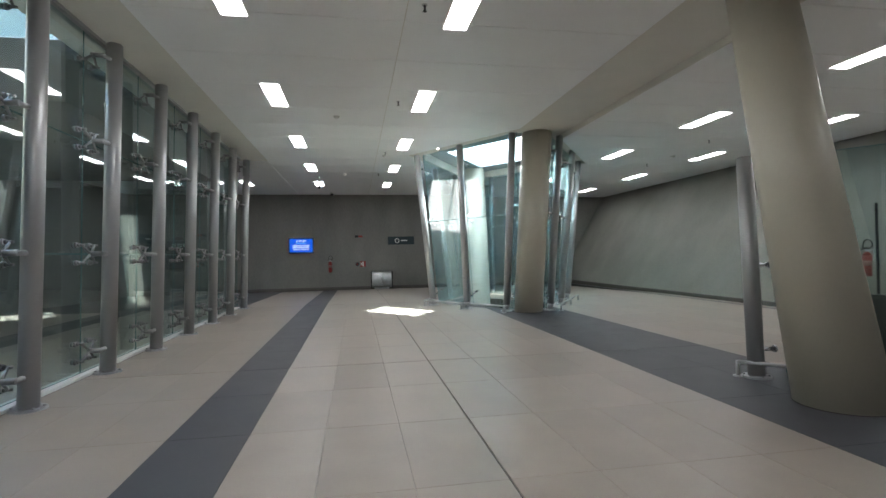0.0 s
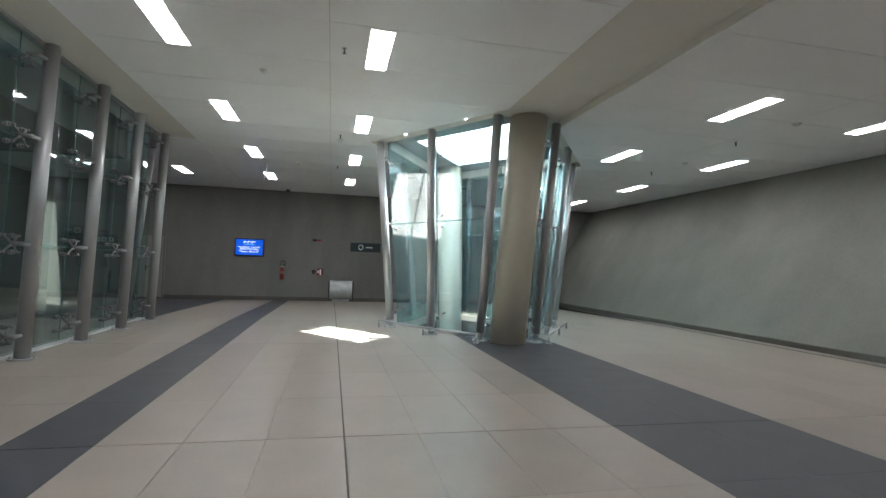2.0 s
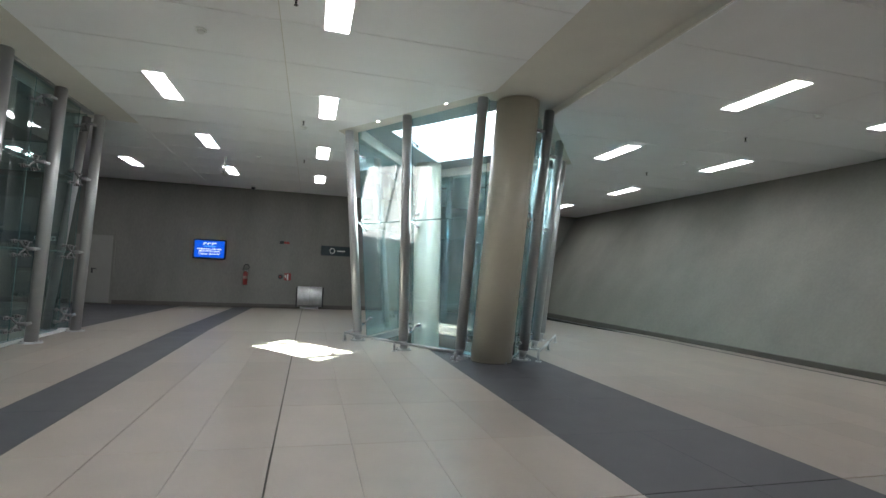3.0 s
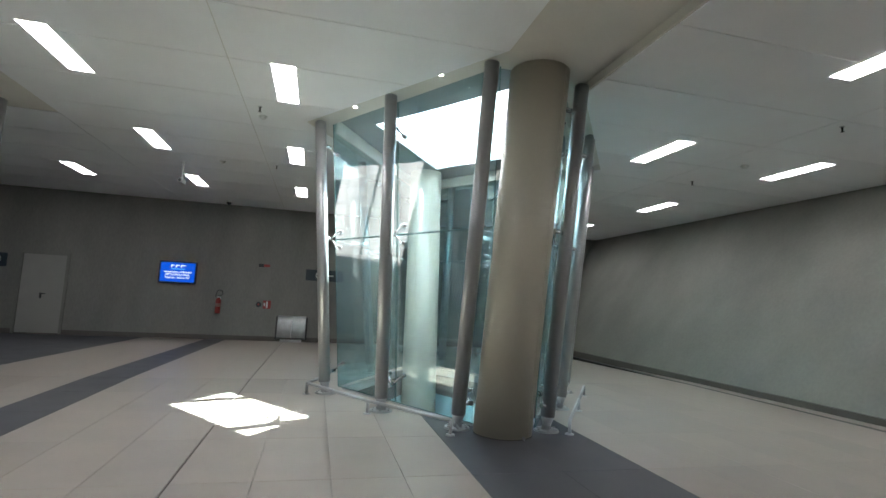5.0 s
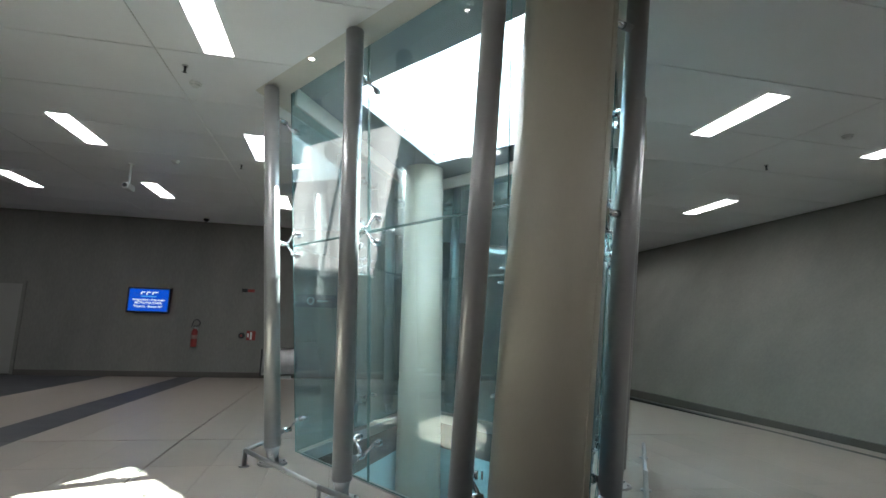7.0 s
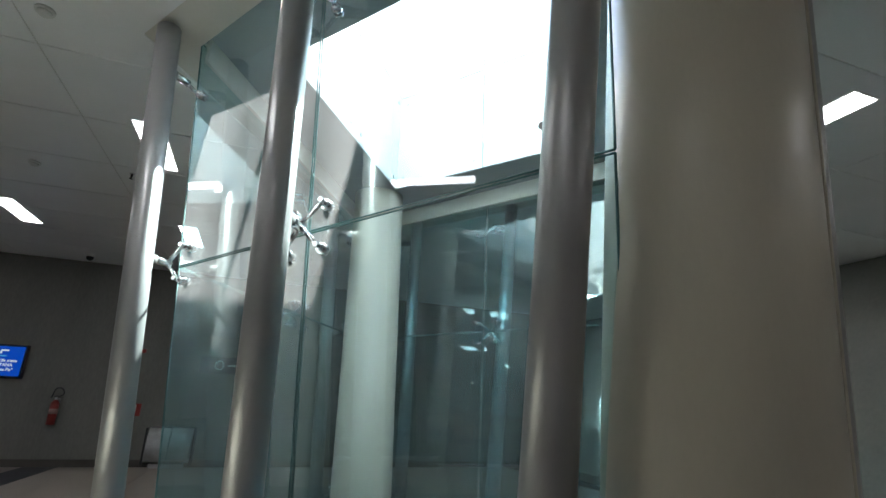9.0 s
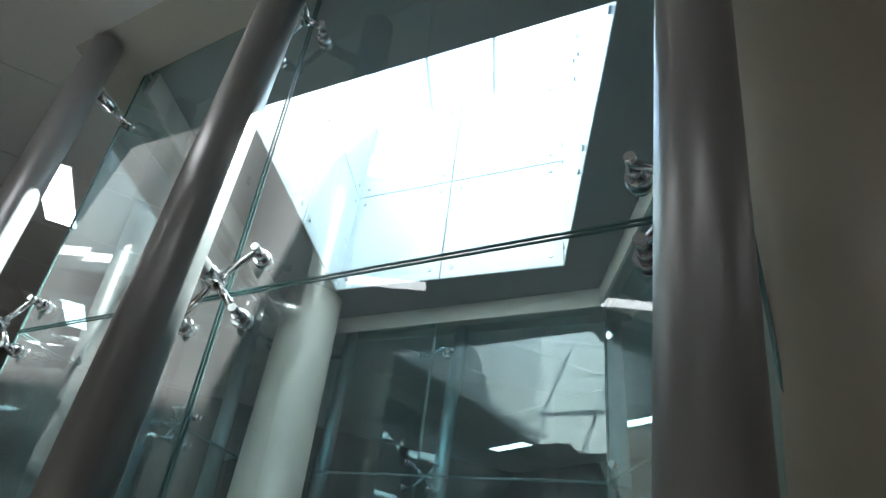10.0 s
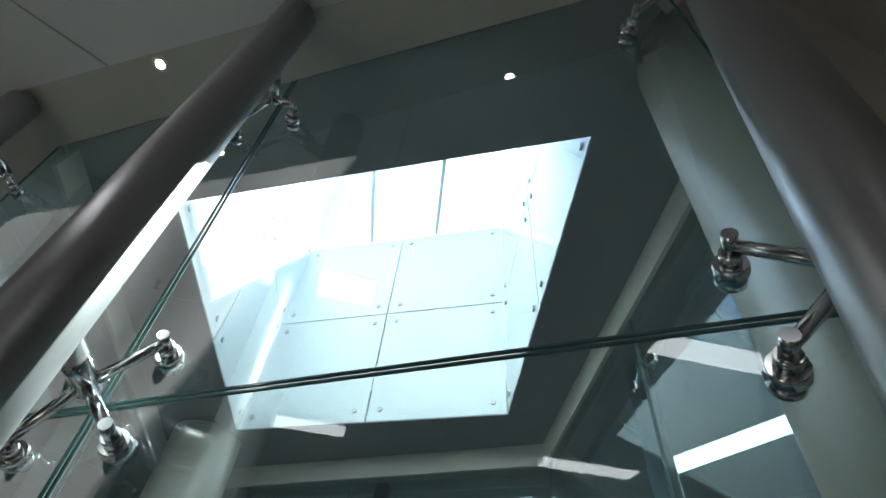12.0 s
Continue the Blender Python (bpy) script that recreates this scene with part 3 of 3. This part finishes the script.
tv = thing("wall_screen", "lit blue information screen with white lines in a black frame", "screen", (-3.23, BACK, 1.48))
part("housing", box((-3.75, BACK - 0.09, 1.48), (-2.71, BACK, 2.14), 0.012), BLACK, tv)
part("display", box((-3.70, BACK - 0.094, 1.53), (-2.76, BACK - 0.088, 2.10)), SCREEN, tv)
logo = bmesh.new()
for k, (x0, w) in enumerate(((-3.42, 0.09), (-3.29, 0.10), (-3.15, 0.13))):
    add_box(logo, (x0, BACK - 0.097, 2.005), (x0 + w, BACK - 0.093, 2.035))
    add_box(logo, (x0 - 0.012, BACK - 0.097, 1.955), (x0 + 0.022, BACK - 0.093, 2.005))
part("emblem", logo, SCREEN_WHITE, tv, "plain white emblem bars")
part("caption_bar", box((-3.42, BACK - 0.0965, 1.90), (-3.04, BACK - 0.093, 1.925)), glow("screen_cyan", (0.1, 0.5, 1.0), 0.045), tv)
for z, text, size in ((1.80, "Inaugurazione della tratta", 0.075), (1.715, "METROPOLITANA", 0.08), (1.625, '"Nesima - Monte Po"', 0.08)):
    letters("lettering", text, size, on_wall(-3.23, z, 0.0965), SCREEN_WHITE, tv, 0.002)

sign = thing("hanging_sign", "dark wall sign with a white ring symbol", "sign", (1.04, BACK, 1.8))
part("board", box((0.46, BACK - 0.05, 1.80), (1.62, BACK, 2.15), 0.008), NAVY, sign)
ring = bmesh.new()
for k in range(6):
    a0, a1 = k * math.pi / 3 + 0.2, (k + 1) * math.pi / 3 + 0.05
    add_rod(ring, (0.86 + 0.09 * math.cos(a0), BACK - 0.055, 1.975 + 0.1 * math.sin(a0)), (0.86 + 0.09 * math.cos(a1), BACK - 0.055, 1.975 + 0.1 * math.sin(a1)), 0.018, seg=8)
part("symbol", ring, WHITE, sign)
part("lettering_bar", box((1.04, BACK - 0.053, 1.955), (1.32, BACK - 0.049, 2.0)), WHITE, sign)


def extinguisher(x, y, z, turn, label):
    t = thing("fire_extinguisher", label, "fire extinguisher", (0, 0, 0), group="fire extinguishers")
    body = add_rod(bmesh.new(), (0, -0.1, 0), (0, -0.1, 0.40), 0.075, seg=24)
    add_rod(body, (0, -0.1, 0.40), (0, -0.1, 0.47), 0.075, 0.03, seg=24)
    part("cylinder", body, RED, t, smooth=True)
    part("label_band", rod((0, -0.1, 0.20), (0, -0.1, 0.30), 0.0765, seg=24), material("label", (0.35, 0.2, 0.18), 0.5), t, smooth=True)
    part("neck", rod((0, -0.1, 0.47), (0, -0.1, 0.53), 0.02, seg=12), STEEL, t)
    part("handle", box((-0.012, -0.2, 0.52), (0.012, -0.06, 0.55), 0.004), BLACK, t)
    part("bracket", box((-0.05, -0.03, 0.3), (0.05, 0, 0.5), 0.004), STEEL, t)
    cu = bpy.data.curves.new("hose", "CURVE")
    cu.dimensions, cu.bevel_depth = "3D", 0.012
    sp = cu.splines.new("BEZIER")
    sp.bezier_points.add(3)
    for b, co in zip(sp.bezier_points, ((0.02, -0.1, 0.52), (0.11, -0.1, 0.60), (0.0, -0.1, 0.70), (-0.09, -0.11, 0.50))):
        b.co, b.handle_left_type, b.handle_right_type = co, "AUTO", "AUTO"
    tmp = bpy.data.objects.new("hose", cu)
    me = bpy.data.meshes.new_from_object(tmp)
    bpy.data.objects.remove(tmp)
    me.materials.append(BLACK)
    h = new("hose", me)
    h.parent = t
    t.matrix_basis = pose(x, y, z, 0, 0, turn)
    return t


extinguisher(-2.03, BACK, 0.65, 0, "red fire extinguisher on the grey end wall")
extinguisher(8.83, 8.77, 0.75, -90, "red fire extinguisher on the leaning grey wall")

call = thing("call_point", "small round alarm call point on the end wall", "call point", (-0.88, BACK, 0.96))
part("body", rod((-0.88, BACK, 0.97), (-0.88, BACK - 0.05, 0.97), 0.085, 0.075, seg=24), BLACK, call, smooth=True)
part("button", rod((-0.88, BACK - 0.05, 0.97), (-0.88, BACK - 0.06, 0.97), 0.03, seg=16), RED, call)
alarm = thing("alarm_box", "red and white alarm sign box on the end wall", "alarm box", (-0.63, BACK, 0.97))
part("plate", box((-0.75, BACK - 0.03, 0.85), (-0.52, BACK, 1.10), 0.005), RED, alarm)
part("symbol", box((-0.66, BACK - 0.034, 0.87), (-0.61, BACK - 0.029, 1.07)), WHITE, alarm)
part("symbol", box((-0.73, BACK - 0.034, 0.93), (-0.69, BACK - 0.029, 1.03)), WHITE, alarm)
exit_lamp = thing("small_wall_sign", "small dark sign with a red end high on the wall", "sign", (-0.82, BACK, 2.17))
part("plate", box((-0.97, BACK - 0.04, 2.13), (-0.82, BACK, 2.23), 0.006), BLACK, exit_lamp)
part("red_end", box((-0.819, BACK - 0.03, 2.14), (-0.64, BACK, 2.22), 0.006), RED, exit_lamp)


def steel_bin(x0, x1, z0):
    """A wall-hung steel unit with a curved front in two halves."""
    t = thing("steel_wall_unit", "curved stainless steel twin unit standing against the end wall", "wall unit", ((x0 + x1) / 2, BACK, z0))
    mid = (x0 + x1) / 2
    for a, b in ((x0, mid - 0.006), (mid + 0.006, x1)):
        prof = [(0.0, 0.0), (0.16, 0.02)] + [(0.30 - 0.10 * (k / 8 - 0.35) ** 2 - 0.12 * (k / 8) ** 3, 0.06 + 0.64 * k / 8) for k in range(9)] + [(0.0, 0.72)]
        bm = bmesh.new()
        l = [bm.verts.new((a, BACK - d, z0 + h)) for d, h in prof]
        q = [bm.verts.new((b, BACK - d, z0 + h)) for d, h in prof]
        bm.faces.new(l)
        bm.faces.new(q[::-1])
        for i in range(len(prof)):
            j = (i + 1) % len(prof)
            bm.faces.new((l[j], l[i], q[i], q[j]))
        part("shell", bm, DULL, t)
    for x in (x0 - 0.05, x1 + 0.004):
        part("side_cheek", box((x, BACK - 0.24, z0), (x + 0.045, BACK, z0 + 0.70), 0.01), BLACK, t)
    part("plinth", box((x0 + 0.1, BACK - 0.2, floor_z(0, BACK)), (x1 - 0.1, BACK, z0)), STEEL, t)


steel_bin(-0.26, 0.58, -0.06)

door = thing("door_1", "closed pale grey metal door with a black lever handle", "door", (-6.7, BACK, 0), kind="structure")
part("leaf", box((-7.22, BACK - 0.03, -0.1), (-6.16, BACK, 2.10), 0.004), DOOR, door)
for lo, hi in (((-7.30, -0.12), (-7.23, 2.18)), ((-6.15, -0.12), (-6.08, 2.18)), ((-7.23, 2.11), (-6.15, 2.18))):
    part("door_frame", box((lo[0], BACK - 0.06, lo[1]), (hi[0], BACK, hi[1]), 0.004), PLASTER, door)
handle = part("handle", box((-6.72, BACK - 0.045, 0.86), (-6.67, BACK - 0.03, 1.02), 0.005), BLACK, door)
part("lever", box((-6.71, BACK - 0.085, 0.985), (-6.56, BACK - 0.06, 1.01), 0.004), BLACK, handle)
part("spindle", rod((-6.695, BACK - 0.045, 0.995), (-6.695, BACK - 0.07, 0.995), 0.01, seg=10), BLACK, handle)

s2 = thing("direction_sign", "dark direction sign with white symbols beside the door", "sign", (-8.4, BACK, 1.7))
part("board", box((-9.3, BACK - 0.05, 1.70), (-7.62, BACK, 2.08), 0.006), NAVY, s2)
for k in range(3):
    x = -8.36 + 0.22 * k
    part("symbol", box((x, BACK - 0.055, 1.82), (x + 0.16, BACK - 0.049, 1.97), 0.002), WHITE, s2)
    part("symbol_centre", box((x + 0.05, BACK - 0.058, 1.86), (x + 0.11, BACK - 0.054, 1.93)), NAVY, s2)
ex = thing("exit_sign", "small dark reddish sign above the direction sign", "sign", (-8.15, BACK, 2.13))
part("plate", box((-8.33, BACK - 0.04, 2.13), (-7.95, BACK, 2.24), 0.005), material("maroon", (0.10, 0.03, 0.03), 0.5), ex)
nb = thing("notice_board", "dark grey notice board beside the door", "notice board", (-8.2, BACK, 0.93))
part("frame", box((-8.9, BACK - 0.05, 0.93), (-7.93, BACK, 1.58), 0.008), BLACK, nb)
part("sheet", box((-8.86, BACK - 0.054, 0.97), (-7.97, BACK - 0.049, 1.54)), material("notice_sheet", (0.12, 0.12, 0.14), 0.6, vary=0.3, scale=8), nb)

# ---- small ceiling fittings ----


def detector(x, y, z):
    t = thing("smoke_detector", "small white round smoke detector under the ceiling", "smoke detector", (x, y, z), group="smoke detectors")
    part("base", rod((x, y, z), (x, y, z - 0.018), 0.065, seg=24), WHITE, t, smooth=True)
    part("head", rod((x, y, z - 0.018), (x, y, z - 0.045), 0.05, 0.035, seg=24), WHITE, t, smooth=True)
    return t


for x, y, z in ((-1.26, 10.43, CEIL), (-0.15, 14.09, CEIL), (7.66, 13.1, RIGHT_CEIL), (7.3, 9.9, RIGHT_CEIL), (-1.25, 17.25, CEIL)):
    detector(x, y, z)


def sprinkler(x, y, z):
    t = thing("sprinkler", "small dark sprinkler head under the ceiling", "sprinkler", (x, y, z), group="sprinklers")
    part("plate", rod((x, y, z), (x, y, z - 0.008), 0.03, seg=16), STEEL, t)
    part("nozzle", rod((x, y, z - 0.008), (x, y, z - 0.07), 0.014, 0.01, seg=10), BLACK, t)
    part("deflector", rod((x, y, z - 0.07), (x, y, z - 0.074), 0.022, seg=12), BLACK, t)


for x, y, z in ((-0.17, 9.36, CEIL), (-0.17, 5.96, CEIL), (-0.15, 13.69, CEIL), (-0.17, 17.1, CEIL), (7.64, 14.3, RIGHT_CEIL), (7.3, 11.2, RIGHT_CEIL)):
    sprinkler(x, y, z)

camera_dome = thing("dome_camera", "small black dome camera under the ceiling", "dome camera", (-1.88, 22.1, CEIL))
part("mount", rod((-1.88, 22.1, CEIL), (-1.88, 22.1, CEIL - 0.05), 0.07, seg=20), WHITE, camera_dome)
dome = bmesh.new()
bmesh.ops.create_uvsphere(dome, u_segments=16, v_segments=10, radius=0.07, matrix=Matrix.Translation((-1.88, 22.1, CEIL - 0.06)))
part("bubble", dome, BLACK, camera_dome, smooth=True)
cctv = thing("ceiling_camera", "white box camera hanging from the ceiling on a rod", "camera", (-2.09, 17.7, CEIL))
part("rod", rod((-2.09, 17.7, CEIL), (-2.09, 17.7, CEIL - 0.36), 0.018, seg=12), WHITE, cctv)
part("flange", rod((-2.09, 17.7, CEIL), (-2.09, 17.7, CEIL - 0.015), 0.05, seg=16), WHITE, cctv)
body = part("body", box((-2.14, 17.55, CEIL - 0.46), (-2.04, 17.85, CEIL - 0.36), 0.01), WHITE, cctv)
part("lens", rod((-2.09, 17.55, CEIL - 0.41), (-2.09, 17.52, CEIL - 0.41), 0.035, seg=16), BLACK, body)

bin_ = thing("litter_bin", "black upright litter bin beside the thick column", "litter bin", (5.45, 5.5, 0))
part("body", box((5.15, 5.2, 0.03), (5.75, 5.8, 0.74), 0.03), BLACK, bin_)
part("foot", box((5.2, 5.25, 0), (5.7, 5.75, 0.03)), STEEL, bin_)
pole = thing("sign_pole", "thin dark metal pole beside the litter bin", "pole", (5.95, 6.3, 0))
part("shaft", rod((5.95, 6.3, 0.01), (5.95, 6.3, 1.9), 0.018, seg=12), BLACK, pole)
part("base", rod((5.95, 6.3, 0), (5.95, 6.3, 0.015), 0.12, seg=20), BLACK, pole)

# ---- floor pieces ----
ROW, Y0, G = 1.13, 6.9 - 12 * 1.13, 0.0012
TILE_MESHES = {}


def tile_mesh(w, d, mat):
    key = (round(w, 4), round(d, 4), mat.name)
    if key not in TILE_MESHES:
        bm = bmesh.new()
        b = 0.0015
        low = [bm.verts.new((sx * w / 2, sy * d / 2, -0.011)) for sx, sy in ((-1, -1), (1, -1), (1, 1), (-1, 1))]
        mid = [bm.verts.new((sx * w / 2, sy * d / 2, -b)) for sx, sy in ((-1, -1), (1, -1), (1, 1), (-1, 1))]
        top = [bm.verts.new((sx * (w / 2 - b), sy * (d / 2 - b), 0)) for sx, sy in ((-1, -1), (1, -1), (1, 1), (-1, 1))]
        bm.faces.new(top)
        for i in range(4):
            j = (i + 1) % 4
            bm.faces.new((low[i], low[j], mid[j], mid[i]))
            bm.faces.new((mid[i], mid[j], top[j], top[i]))
        me = bpy.data.meshes.new("floor_tile")
        bm.to_mesh(me)
        bm.free()
        me.materials.append(mat)
        TILE_MESHES[key] = me
    return TILE_MESHES[key]


far_light, far_dark = bmesh.new(), bmesh.new()


def lay(x0, x1, y0, y1, mat, near):
    g0 = 0.006 if abs(y0 - 6.9) < 0.02 or abs(y0 - 14.81) < 0.02 else G
    g1 = 0.006 if abs(y1 - 6.9) < 0.02 or abs(y1 - 14.81) < 0.02 else G
    h0 = 0.007 if abs(x0 + 0.074) < 0.02 else G
    h1 = 0.007 if abs(x1 + 0.074) < 0.02 else G
    a, b, c, d = x0 + h0, x1 - h1, y0 + g0, y1 - g1
    rect = [(a, c), (b, c), (b, d), (a, d)]
    if meets(rect, HOLE):
        for piece in outside(rect, HOLE):
            add_prism(far_dark if mat is DARK_TILE else far_light, piece, lambda x, y: floor_z(x, y) - 0.011, floor_z)
    elif near:
        ob = new("floor_tile", tile_mesh(b - a, d - c, mat))
        ob.location = ((a + b) / 2, (c + d) / 2, 0)
        ob.parent = floor
    else:
        add_prism(far_dark if mat is DARK_TILE else far_light, [(a, c), (b, c), (b, d), (a, d)],
                  lambda x, y: floor_z(x, y) - 0.011, floor_z)


FIELDS = [(-3.99, -2.335, 3, TILE), (-2.335, -1.745, 1, DARK_TILE), (-1.745, 2.155, 7, TILE), (2.155, 3.755, 2, None), (3.755, 8.0, 8, TILE), (8.12, 8.4, 1, TILE)]
r = 0
while Y0 + r * ROW < BACK:
    y0, y1 = Y0 + r * ROW, min(Y0 + (r + 1) * ROW, BACK)
    for x0, x1, n, mat in FIELDS:
        for k in range(n):
            a, b = x0 + (x1 - x0) * k / n, x0 + (x1 - x0) * (k + 1) / n
            m = mat or (DARK_TILE if y0 < 12.4 else TILE)
            near = -0.5 < y0 < 13.9 and x1 < 8.05 and (x1 < 4 or (3 < y0 and k < 6))
            lay(a, b, y0, y1, m, near)
    if y0 > 14.7:
        for k in range(6):
            lay(-10 + k, -9 + k, y0, y1, DARK_TILE, False)
        lay(-4.0, -3.99, y0, y1, TILE, False)
    else:
        for x0, x1, m in ((-10, -8.6, TILE), (-8.6, -7.2, TILE), (-7.2, -6.4, DARK_TILE), (-6.4, -5.2, TILE), (-5.2, -4.16, TILE)):
            lay(x0, x1, y0, y1, m, False)
    r += 1
for bm, m, nm in ((far_light, TILE, "far_tiles"), (far_dark, DARK_TILE, "far_dark_tiles")):
    tagged(part(nm, bm, m, floor), kind="stuff")
